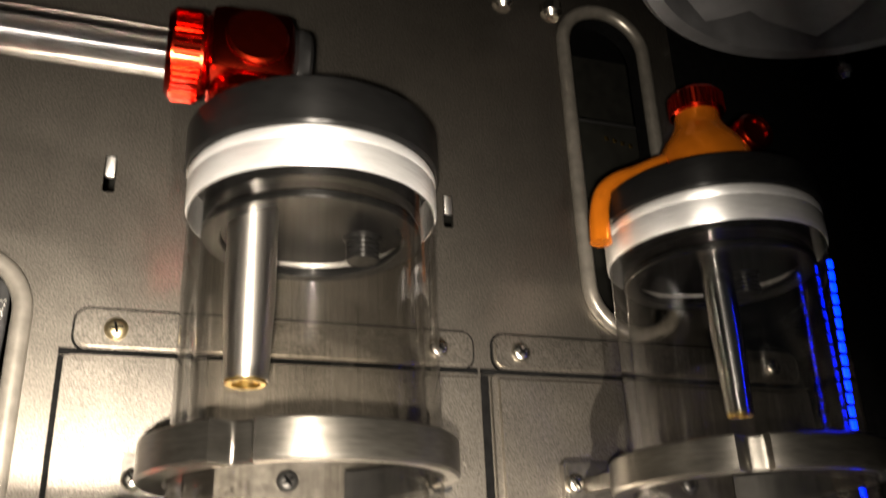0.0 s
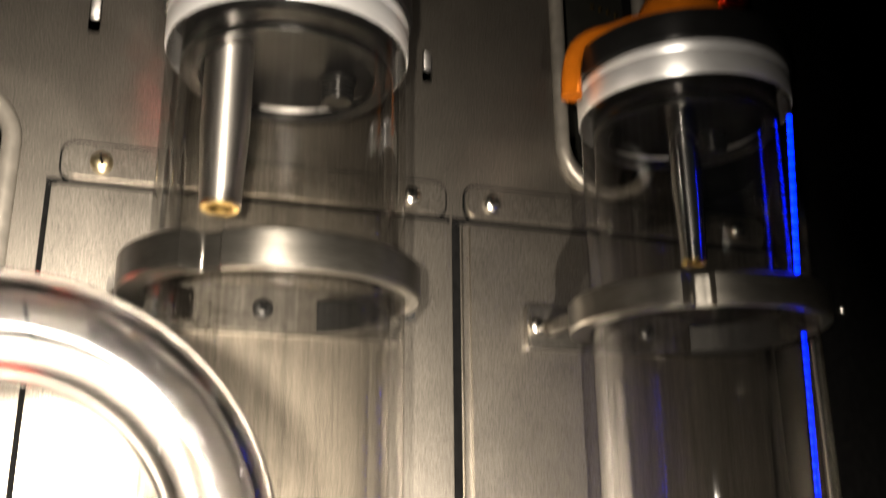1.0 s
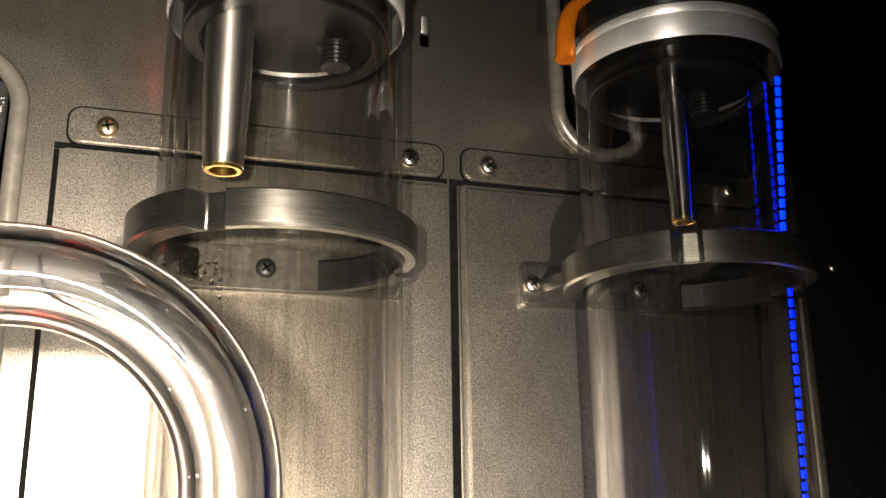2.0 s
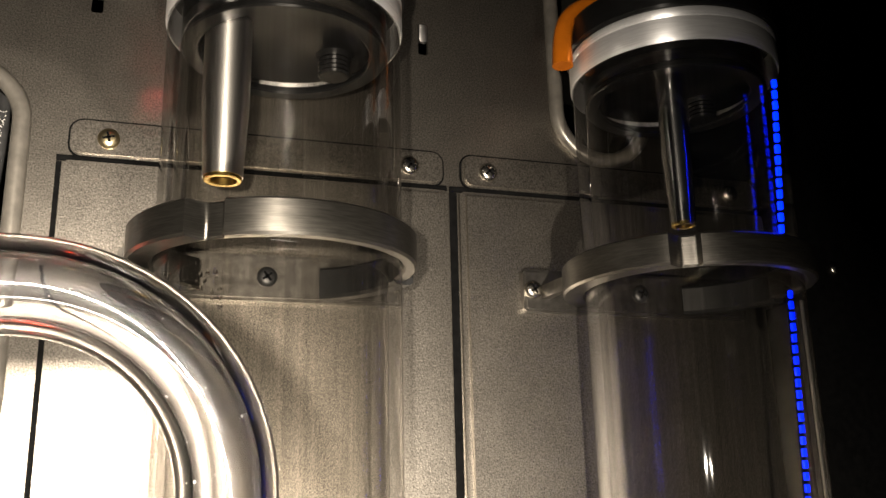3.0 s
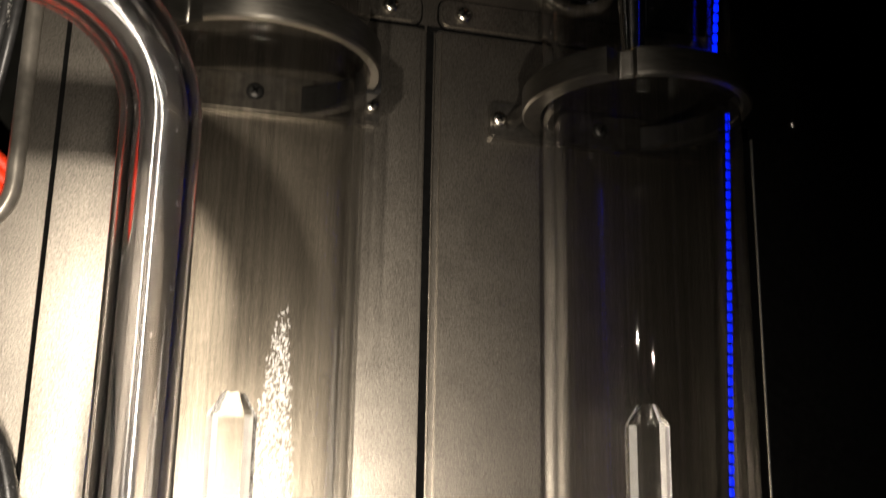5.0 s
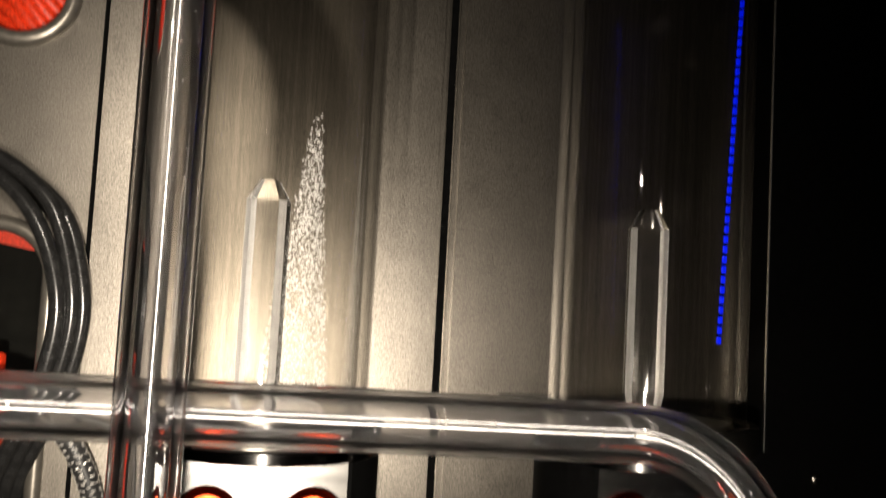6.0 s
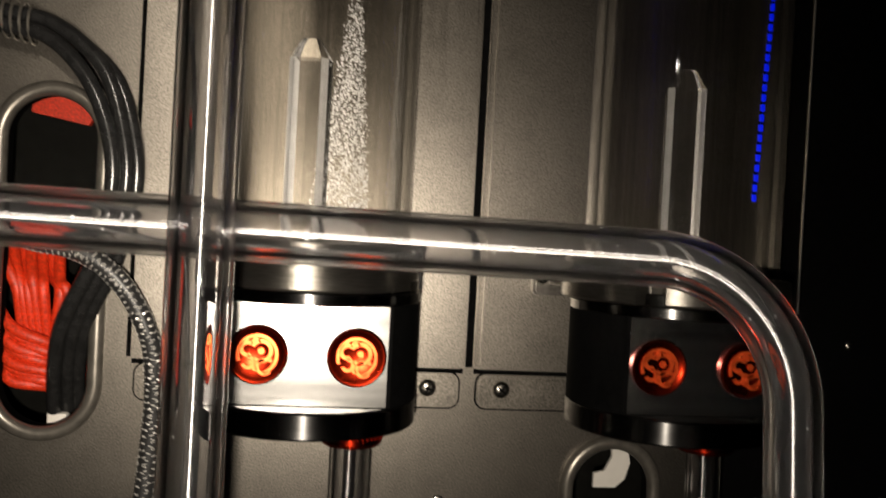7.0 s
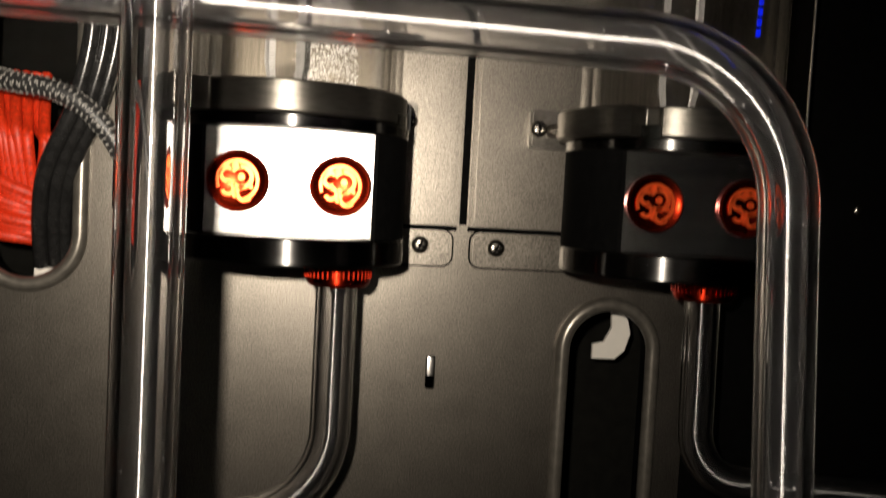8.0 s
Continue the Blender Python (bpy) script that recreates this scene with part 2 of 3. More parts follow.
def sweep(bm, path, radius, segs=20, inner=0.0, closed=False, radii=None):
    """A round bar along a path, or a tube when inner is given."""
    path = [Vector(p) for p in path]
    cross = frames_along(path, closed)

    def skin(scale):
        rings = []
        for i, (p, (u, v)) in enumerate(zip(path, cross)):
            r = (radii[i] if radii else radius) * scale
            rings.append([bm.verts.new(p + (u * math.cos(2 * math.pi * k / segs) + v * math.sin(2 * math.pi * k / segs)) * r) for k in range(segs)])
        for i in range(len(path) if closed else len(path) - 1):
            a, b = rings[i], rings[(i + 1) % len(path)]
            for k in range(segs):
                bm.faces.new((a[k], a[(k + 1) % segs], b[(k + 1) % segs], b[k]))
        return rings
    outer = skin(1.0)
    if inner:
        hole = skin(inner / radius)
        for e in (0, -1):
            for k in range(segs):
                bm.faces.new((outer[e][k], outer[e][(k + 1) % segs], hole[e][(k + 1) % segs], hole[e][k]))
    elif not closed:
        bm.faces.new(outer[0])
        bm.faces.new(outer[-1])
    return bm


def stadium(cx, z0, z1, half, steps=14, corner=None):
    """The outline of an upright slot with rounded ends, as (x, z)."""
    r = corner or half
    out = []
    for ox, oz, a0 in ((cx + half - r, z1 - r, 0), (cx - half + r, z1 - r, 90), (cx - half + r, z0 + r, 180), (cx + half - r, z0 + r, 270)):
        for i in range(steps + 1):
            a = radians(a0 + 90 * i / steps)
            out.append((ox + r * math.cos(a), oz + r * math.sin(a)))
    return out


def plate(bm, outlines, y0, y1):
    """A flat sheet between two depths, cut out of the xz plane: the first outline is its edge, the others are openings."""
    edges = []
    for line in outlines:
        keep = [line[i] for i in range(len(line)) if math.dist(line[i], line[i - 1]) > 1e-4]
        vs = [bm.verts.new((x, y0, z)) for x, z in keep]
        edges += [bm.edges.new((vs[i - 1], vs[i])) for i in range(len(vs))]
    r = bmesh.ops.triangle_fill(bm, use_beauty=True, use_dissolve=False, edges=edges)
    faces = [g for g in r["geom"] if isinstance(g, bmesh.types.BMFace)]
    ext = bmesh.ops.extrude_face_region(bm, geom=faces)
    for v in (g for g in ext["geom"] if isinstance(g, bmesh.types.BMVert)):
        v.co.y = y1
    return bm


def screw_head(bm, x, y, z, r=2.1, turn=20):
    """A pan head with a cross recess, its back at depth y."""
    lathe(bm, [(0, y + 0.6), (r * 1.0, y + 0.6), (r, y - 0.5), (r * 0.8, y - 1.2), (r * 0.45, y - 1.5), (r * 0.2, y - 1.55), (0, y - 1.0)], (x, 0, z), "y", 24)
    return bm


def cross_recess(x, y, z, r, turn, parent):
    bm = bmesh.new()
    # two near-black bars paint the shade of the recess onto the head
    for a in (turn, turn + 90):
        s = bmesh.new()
        box(s, -r * 0.55, r * 0.55, -0.06, 0.25, -r * 0.11, r * 0.11)
        s.transform(Matrix.Translation((x, y - 1.56, z)) @ Matrix.Rotation(radians(a), 4, "Y"))
        me = bpy.data.meshes.new("tmp")
        s.to_mesh(me)
        s.free()
        bm.from_mesh(me)
        bpy.data.meshes.remove(me)
    return part("cross_recess", bm, RUBBER_SHADE, parent, smooth=False)


def screw(x, y, z, r, turn, parent, mat=STEEL):
    s = part("screw", screw_head(bmesh.new(), x, y, z, r), mat, parent)
    cross_recess(x, y, z, r, turn, s)
    return s


# ---- the case: back panel with its openings, closed round by dark walls ----
HALF = 15.0
CUTS = [("left upper", -130, -82.5, 17.5), ("left lower", -130, -240, -136.5), ("right upper", 49, 7.5, 122), ("right lower", 49, -335, -239)]
SLOTS = [(-99.7, 36.4, 46.9), (-8.4, 36.2, 46.4), (-8.0, -268.2, -257.6), (-99.7, -268.2, -257.6)]
bm = bmesh.new()
edge = [(-260, -360), (76, -360), (76, 150), (-260, 150)]
plate(bm, [edge] + [stadium(c, a, b, HALF) for _, c, a, b in CUTS] + [stadium(c, a, b, 1.5, 4, 0.6) for c, a, b in SLOTS], 0, 1.6)
tagged(part("wall_back", bm, PANEL, smooth=False), "textured dark grey painted steel panel with slots and oval openings", "panel", kind="structure")

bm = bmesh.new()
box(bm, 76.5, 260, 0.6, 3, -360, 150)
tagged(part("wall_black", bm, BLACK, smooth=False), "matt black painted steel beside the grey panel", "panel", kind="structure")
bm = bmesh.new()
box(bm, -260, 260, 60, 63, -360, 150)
tagged(part("wall_rear", bm, CAVITY, smooth=False), "inner side of the case behind the panel, coloured dark for the shade there", "panel", kind="structure")
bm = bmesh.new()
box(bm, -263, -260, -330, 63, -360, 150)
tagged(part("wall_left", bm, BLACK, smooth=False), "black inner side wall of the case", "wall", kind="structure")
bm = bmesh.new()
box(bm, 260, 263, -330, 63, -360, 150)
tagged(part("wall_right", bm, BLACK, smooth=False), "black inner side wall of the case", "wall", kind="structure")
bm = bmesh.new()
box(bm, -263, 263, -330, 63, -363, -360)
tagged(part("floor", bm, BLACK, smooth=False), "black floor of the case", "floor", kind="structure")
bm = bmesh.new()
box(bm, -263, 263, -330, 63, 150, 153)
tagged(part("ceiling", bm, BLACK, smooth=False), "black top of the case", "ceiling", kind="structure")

for word, c, a, b in CUTS:
    g = thing("cable_grommet", (c, 0, a), "oval grey metal rim round a cable opening in the panel", "grommet", "cable openings")
    line = [Vector((x, -0.9, z)) for x, z in stadium(c, a, b, HALF, 12)]
    line = [p for i, p in enumerate(line) if (p - line[i - 1]).length > 0.01]
    part("rim", sweep(bmesh.new(), line, 2.3, 14, closed=True), RIM, g)
    bm = bmesh.new()
    plate(bm, [stadium(c, a + 0.3, b - 0.3, HALF - 0.3, 10), stadium(c, a + 1.3, b - 1.3, HALF - 1.3, 10)], 0.4, 7)
    part("sleeve", bm, RUBBER_SHADE, g, "black rubber sleeve lining the opening")

for c, a, b in SLOTS:
    s = thing("slot_hook", (c, 0, a), "small bent metal tongue in a slot of the panel", "hook", "slot tongues")
    bm = bmesh.new()
    box(bm, c - 1.2, c + 1.2, -0.5, 0.9, (a + b) / 2 - 1, b - 0.4, 0.25)
    part("tongue", bm, PIPE, s)


# ---- two cover plates with pressed middle, tabs and screws ----
def cover(x0, width, gap):
    x1 = x0 + width
    t = thing("cover_plate", ((x0 + x1) / 2, 0, -217), "grey textured steel cover plate with four screwed tabs", "cover plate", "cover plates")
    bm = bmesh.new()
    plate(bm, [stadium((x0 + x1) / 2, -216.4, -6.6, width / 2, 4, 1.6)], -3.4, -0.05)
    bmesh.ops.bevel(bm, geom=[e for e in bm.edges if all(abs(v.co.y + 3.4) < 1e-3 for v in e.verts) and not all(f.normal.y < -0.9 or f.normal.y > 0.9 for f in e.link_faces)], offset=1.7, segments=4, affect="EDGES")
    part("raised_sheet", bm, COVER, t)
    for z0, z1 in ((-4.9, 5.0), (-229.0, -218.0)):
        bm = bmesh.new()
        plate(bm, [stadium((x0 + x1) / 2, z0, z1, width / 2 - 1.2, 6, 3.2)], -1.5, -0.04)
        bmesh.ops.bevel(bm, geom=[e for e in bm.edges if all(abs(v.co.y + 1.5) < 1e-3 for v in e.verts) and not all(abs(f.normal.y) > 0.9 for f in e.link_faces)], offset=0.7, segments=2, affect="EDGES")
        part("flange", bm, COVER, t)
        # near-black underlay draws the thin shadow gap round the flange
        bm = bmesh.new()
        plate(bm, [stadium((x0 + x1) / 2, z0 - 0.55, z1 + 0.55, width / 2 - 0.65, 6, 3.7)], -0.35, -0.03)
        part("shadow_gap", bm, RUBBER_SHADE, t)
    for dx in ((10.5, 91.1) if x0 < 0 else (9.1, 91.6)):
        for z in (0.0, -222.7):
            mat = BRASS if (x0 < -50 and dx < 50) else STEEL
            screw(x0 + dx, -1.55, z, 2.75, random.uniform(0, 90), t, mat)
    # near-black strips draw the shaded gaps along the sheet's edges
    bm = bmesh.new()
    box(bm, x0 - gap, x0 - 0.4, -0.3, -0.03, -216, -6.6)
    part("shadow_gap", bm, RUBBER_SHADE, t)
    bm = bmesh.new()
    box(bm, x0 - gap, x1, -0.9, -0.03, -6.5, -4.9, 0.2)
    part("shadow_gap", bm, RUBBER_SHADE, t)
    bm = bmesh.new()
    box(bm, x0, x1, -0.7, -0.03, -218.0, -216.5, 0.2)
    part("shadow_gap", bm, RUBBER_SHADE, t)
    return t


cover(-104.6, 102.4, 1.7)
cover(1.3, 103.0, 2.7)

for z in (-22.5, -204.5):
    s = thing("panel_screw", (131.5, 0, z), "small bright round screw head on the black wall", "screw", "wall screws")
    screw(131.5, 0.1, z, 2.2, 30, s)

# ---- reservoirs, clamps and pumps ----
C1, C2, CY, R = -53.3, 54.6, -33.0, 27.8


def build_reservoir(cx, pipe_x, pipe_y, pipe_end, tip_x, top, bore, metal, finish):
    t = thing("reservoir", (cx, CY, -186), "clear acrylic tube reservoir with a black cap", "reservoir", "reservoirs")
    bm = bmesh.new()
    lathe(bm, [(R - 3.2, -189), (R, -189), (R, 27), (R - 3.2, 27)], (cx, CY, 0), "z", 128)
    part("tube", bm, ACRYL, t, "clear acrylic tube, tinted for the shade its walls cast")
    bm = bmesh.new()
    lathe(bm, [(R + 0.06, 18.4), (R + 0.3, 18.2), (R + 0.55, 19), (R + 0.55, 24.6), (R + 0.25, 25), (R + 0.55, 25.4), (R + 0.55, 27), (R + 0.2, 27.6), (R + 0.06, 27.6)], (cx, CY, 0), "z", 128)
    part("collar", bm, FROST, t, "bright machined collar")
    bm = bmesh.new()
    lathe(bm, [(0, 18.0), (R - 3.4, 18.0), (R - 3.4, 27.7), (R + 0.9, 27.7), (R + 1.4, 28.3), (R + 1.4, top - 0.8), (R + 0.8, top), (0, top)], (cx, CY, 0), "z", 128)
    part("cap", bm, CAP, t, "black turned cap")
    bm = bmesh.new()
    lathe(bm, ring_profile(R - 7.5, R - 3.25, 13.0, 15.0, 0.4), (cx, CY, 0), "z", 96)
    part("seal_ring", bm, CAP, t)
    bm = bmesh.new()
    lathe(bm, [(r * bore, h) for r, h in ((3.6, pipe_end), (4.5, pipe_end), (4.6, pipe_end + 3), (5.4, pipe_end + 18), (5.4, 22), (3.9, 22), (3.9, pipe_end + 18))], (pipe_x, pipe_y, 0), "z", 40)
    pipe = part("drop_pipe", bm, metal, t, finish + " steel drop pipe with a brass end")
    bm = bmesh.new()
    lathe(bm, ring_profile(3.0 * bore, 4.3 * bore, pipe_end - 0.8, pipe_end + 1.2, 0.2), (pipe_x, pipe_y, 0), "z", 32)
    part("brass_end", bm, BRASS_END, pipe, "brass end ring")
    # screw plug under the cap
    bm = bmesh.new()
    ridges = [p for k in range(5) for p in ((3.6, 12.2 + 1.2 * k), (4.1, 12.8 + 1.2 * k))]
    lathe(bm, [(0, 12.2), *ridges, (5.2, 18.2), (0, 18.2)], (cx + 13, CY + 6, 0), "z", 32)
    part("plug", bm, CAP, t, "threaded black plug under the cap")
    # polished foot of the tube
    bm = bmesh.new()
    lathe(bm, [(0, -186), (R - 3.3, -186), (R - 3.3, -182.6), (R - 4.6, -182), (11, -182), (10, -183.2), (0, -183.2)], (cx, CY, 0), "z", 72)
    part("foot_disc", bm, STEEL, t, "polished metal disc closing the tube")
    # faceted clear blade standing on the pump's inlet
    bm = bmesh.new()
    w, d, c, z0, z1 = 5.4, 4.2, 1.7, -181, -123.0
    low = [(-w, -d + c), (-w + c, -d), (w - c, -d), (w, -d + c), (w, d - c), (w - c, d), (-w + c, d), (-w, d - c)]
    turn = Matrix.Rotation(radians(-14), 2)
    rows = [[bm.verts.new((tip_x + q.x, CY - 2 + q.y, z)) for q in (turn @ Vector((x * kx, y * ky)) for x, y in low)] for z, kx, ky in ((z0, 0.8, 0.8), (z0 + 6, 1.0, 1.0), (z1 - 5.4, 1.0, 1.0), (z1, 0.45, 0.62))]
    # bevels and tip get a whiter material that paints the light they catch
    for a, b in zip(rows, rows[1:]):
        for i in range(8):
            bm.faces.new((a[i], a[(i + 1) % 8], b[(i + 1) % 8], b[i])).material_index = 1 - i % 2 if b is not rows[-1] else 0
    bm.faces.new(rows[0])
    bm.faces.new(rows[-1]).material_index = 1
    blade = part("flow_blade", bm, CRYSTAL, t, "faceted clear acrylic blade with edges whitened for caught light", smooth=False, mats=(EDGE_LIGHT,))
    blade.visible_shadow = False
    return t


def build_clamp(cx, z0, z1):
    """A ring clamp on a flat bracket that is screwed to the cover plate."""
    t = thing("reservoir_clamp", (cx, CY, z0), "dark brushed metal ring clamp on a screwed flat bracket", "clamp", "reservoir clamps")
    # one ring whose heavy side steps down to the slim front in a soft hollow
    bm = bmesh.new()
    rings = []
    for i in range(243):
        g = -233 + i
        k = min(1.0, max(0.0, (g + 131) / 4.5))
        j = min(1.0, max(0.0, (g + 120.5) / 2.5))
        out = R + 6.0 - 4.6 * k * (2 - k) + 2.0 * j * j
        c, sn = math.cos(radians(g)), math.sin(radians(g))
        rings.append([bm.verts.new((cx + r * c, CY + r * sn, h)) for r, h in ring_profile(R + 0.25, out, z0, z1, 0.55)])
    for a, b in zip(rings, rings[1:]):
        for k in range(8):
            bm.faces.new((a[k], a[(k + 1) % 8], b[(k + 1) % 8], b[k]))
    bm.faces.new(rings[0])
    bm.faces.new(rings[-1])
    part("ring", bm, CLAMP, t)
    # rear jaw, made large and black to carry the clamp's shadow too
    bm = bmesh.new()
    lathe(bm, ring_profile(R + 0.3, R + 5.4, z0 - 0.8, z1 - 0.4, 0.8), (cx, CY, 0), "z", 30, 8.5, 62)
    part("rear_jaw_and_shadow", bm, CLAMP_DARK, t)
    bm = bmesh.new()
    plate(bm, [stadium(cx, z0 - 1.5, z0 + 10.6, 36.5, 4, 1.4)], -6.6, -3.5)
    bmesh.ops.bevel(bm, geom=[e for e in bm.edges if all(abs(v.co.y + 6.6) < 1e-3 for v in e.verts) and not all(abs(f.normal.y) > 0.9 for f in e.link_faces)], offset=0.8, segments=2, affect="EDGES")
    part("bracket", bm, BRACKET, t)
    for side in (-1, 1):
        bm = bmesh.new()
        s = [bm.verts.new(p) for p in ((cx + side * 31.5, -6.5, z0 + 2), (cx + side * 29.0, -6.5, z0 + 2), (cx + side * 28.6, CY + 13, z0 + 2), (cx + side * 30, CY + 9, z0 + 2))]
        e = bmesh.ops.extrude_face_region(bm, geom=[bm.faces.new(s)])
        for v in (g for g in e["geom"] if isinstance(g, bmesh.types.BMVert)):
            v.co.z = z1 - 2
        part("arm", bm, BRACKET, t, smooth=False)
    for side in (-1, 0, 1):
        screw(cx + side * 33.9, -6.6, z0 + 4.6, 2.6, random.uniform(0, 90), t, STEEL if side else CLAMP_DARK)
    return t


def emblem(bm, x, y, z):
    """Plain raised crescents and dots."""
    for r0, r1, dx, dz, a0, a1 in ((4.3, 5.3, 0, 0, -70, 200), (1.9, 3.1, 0.9, 0.9, -130, 150), (1.0, 2.2, -2.4, 1.4, 50, 300),
                                   (0.8, 1.9, -2.2, -2.0, -160, 100), (1.2, 2.3, 1.8, -3.0, 90, 320), (0.6, 1.3, -0.4, 3.0, 0, 200)):
        lathe(bm, ring_profile(r0, r1, y - 0.3, y + 0.1, 0.12), (x + dx, 0, z + dz), "y", 30, a0, a1)
    for r, dx, dz in ((0.95, 0.9, 0.9), (0.7, -0.5, -3.6), (0.6, 3.3, -1.4)):
        lathe(bm, disc_profile(r, y - 0.3, y + 0.1, 0.12), (x + dx, 0, z + dz), "y", 16)
    return bm


def build_pump(cx, port):
    t = thing("pump", (cx, CY, -227), "black cylindrical pump with a polished face and two orange medallions", "pump", "pumps")
    RP, face_y = 30.2, CY - 21.0
    bm = bmesh.new()
    lathe(bm, disc_profile(RP, -226.4, -219.4, 0.6), (cx, CY, 0), "z", 128)
    part("lower_rim", bm, PUMP, t)
    bm = bmesh.new()
    lathe(bm, disc_profile(RP, -193.2, -190.0, 0.4), (cx, CY, 0), "z", 128)
    part("upper_rim", bm, PUMP, t)
    bm = bmesh.new()
    lathe(bm, ring_profile(8, RP - 0.6, -190.1, -186.6, 0.4), (cx, CY, 0), "z", 128)
    part("top_step", bm, PUMP, t)
    bm = bmesh.new()
    a = math.degrees(math.asin(21.0 / (RP - 0.2)))
    outline = [(cx + (RP - 0.2) * math.cos(radians(g)), CY + (RP - 0.2) * math.sin(radians(g))) for g in np.linspace(-a, 180 + a, 60)]
    low = [bm.verts.new((x, y, -219.5)) for x, y in outline]
    high = [bm.verts.new((x, y, -193.1)) for x, y in outline]
    for i in range(len(low)):
        bm.faces.new((low[i - 1], low[i], high[i], high[i - 1]))
    bm.faces.new(low)
    bm.faces.new(high)
    part("body", bm, BLACK, t)
    bm = bmesh.new()
    half = 20.4
    box(bm, cx - half, cx + half, face_y - 0.15, face_y - 0.02, -219.2, -193.4)
    part("face_plate", bm, FACE, t, "polished metal face plate", smooth=False)
    for dx in (-12.4, 12.4):
        x, z, y = cx + dx, -206.4, face_y - 0.15
        bm = bmesh.new()
        lathe(bm, [(0, y + 0.3), (7.6, y + 0.3), (7.6, y - 1.2), (7.1, y - 1.7), (6.2, y - 1.5), (5.6, y - 1.1), (0, y - 1.1)], (x, 0, z), "y", 56)
        med = part("medallion", bm, ORANGE, t, "orange anodised medallion")
        part("emblem", emblem(bmesh.new(), x, y - 1.1, z), EMBLEM, med, "raised pale orange emblem")
    # compression collar below, with a knurled edge
    bm = bmesh.new()
    prof = [(5.9, -233), (7.6, -233), (8.6, -232), (8.9, -229.5), (8.9, -226.5), (5.9, -226.5)]
    lathe(bm, prof, (cx + port, CY - 2, 0), "z", 48)
    ridge = part("collar", bm, RED_TURNED, t, "red anodised knurled collar")
    bm = bmesh.new()
    for i in range(40):
        g = 2 * math.pi * i / 40
        box(bm, cx + port + 8.85 * math.cos(g) - 0.22, cx + port + 8.85 * math.cos(g) + 0.22, CY - 2 + 8.85 * math.sin(g) - 0.22, CY - 2 + 8.85 * math.sin(g) + 0.22, -230.6, -227.2)
    tagged(part("knurling", bm, RED, ridge, smooth=False), kind="stuff")
    return t


build_reservoir(C1, -67.2, -37, -20.5, -54.5, 39, 1.0, PIPE, "satin")
build_reservoir(C2, 50.6, -38, -23.5, 53.0, 36, 0.74, CHROME, "polished")
for cx in (C1, C2):
    build_clamp(cx, -40.4, -32.6)
    build_clamp(cx, -189.8, -182.0)
    build_pump(cx + (1.8 if cx < 0 else -0.8), 13.0 if cx < 0 else 11.0)

# ---- hard tubing ----
def tubing(name, points, bend, r, label):
    t = thing(name, points[-1], label, "tube", "hard tubes")
    line = rounded(points, bend, 16)
    pipe = part("pipe", sweep(bmesh.new(), line, r, 32, r * 0.66), TUBING, t)
    run = pipe.data.attributes.new("run", "FLOAT_VECTOR", "POINT")
    for i in range(len(pipe.data.vertices)):
        k = i // 32 % len(line)
        run.data[i].vector = (line[min(k + 1, len(line) - 1)] - line[max(k - 1, 0)]).normalized()
    return pipe, t


tubing("water_tube", [(-255, -125, -65.8), (-70.2, -125, -65.8), (-70.2, -125, -358)], 24, 5.75, "clear bent acrylic water tube in front of the panel")
cross_tube = tubing("water_tube", [(-255, -112, -172.8), (45.3, -112.5, -177.0), (49.5, -124, -358)], 30, 5.75, "clear acrylic water tube bent downwards at one end")[0]
cross_tube.visible_shadow = False
tubing("water_tube", [(C1 + 14.6, CY - 2, -229), (C1 + 14.6, CY - 2, -294), (C1 - 60, CY - 2, -306)], 26, 5.6, "clear bent tube below the pump")
tubing("water_tube", [(C2 + 10, CY - 2, -229), (C2 + 11, CY - 2, -285), (C2 + 80, CY - 2, -290)], 16, 5.0, "clear bent tube below the pump")
tubing("water_tube", [(-255, -45, 50.5), (-86, -45, 49.8)], 10, 5.5, "clear straight tube into a red elbow fitting")


# ---- fittings on the caps ----
e = thing("elbow_fitting", (-72, -45, 39), "shiny red anodised elbow fitting on the black cap", "fitting")
bm = bmesh.new()
lathe(bm, [(5.6, -88.5), (8.8, -88.5), (9.9, -87.5), (9.9, -81), (8.8, -80), (0, -80), (0, -84), (5.6, -84)], (0, -45, 50), "x", 48)
col = part("collar", bm, RED, e)
bm = bmesh.new()
for i in range(44):
    g = 2 * math.pi * i / 44
    box(bm, -87, -81.6, -45 + 9.9 * math.cos(g) - 0.25, -45 + 9.9 * math.cos(g) + 0.25, 50 + 9.9 * math.sin(g) - 0.25, 50 + 9.9 * math.sin(g) + 0.25)
tagged(part("knurling", bm, RED, col, smooth=False), kind="stuff")
bm = bmesh.new()
box(bm, -80.2, -61.5, -54, -36, 42.5, 59.5, 2.6)
part("body", bm, RED, e)
bm = bmesh.new()
lathe(bm, [(0, -55.6), (6.2, -55.6), (6.8, -55), (6.8, -53.6), (0, -53.6)], (-70, 0, 51), "y", 40)
part("end_plug", bm, ORANGE, e)
bm = bmesh.new()
lathe(bm, disc_profile(8.2, 38.9, 42.8, 0.6), (-71, -45, 0), "z", 40)
part("foot", bm, RED, e)
bm = bmesh.new()
lathe(bm, disc_profile(8.6, -61.6, -57.5, 0.8), (0, -45, 51), "x", 40)
part("end_cap", bm, CAP, e)

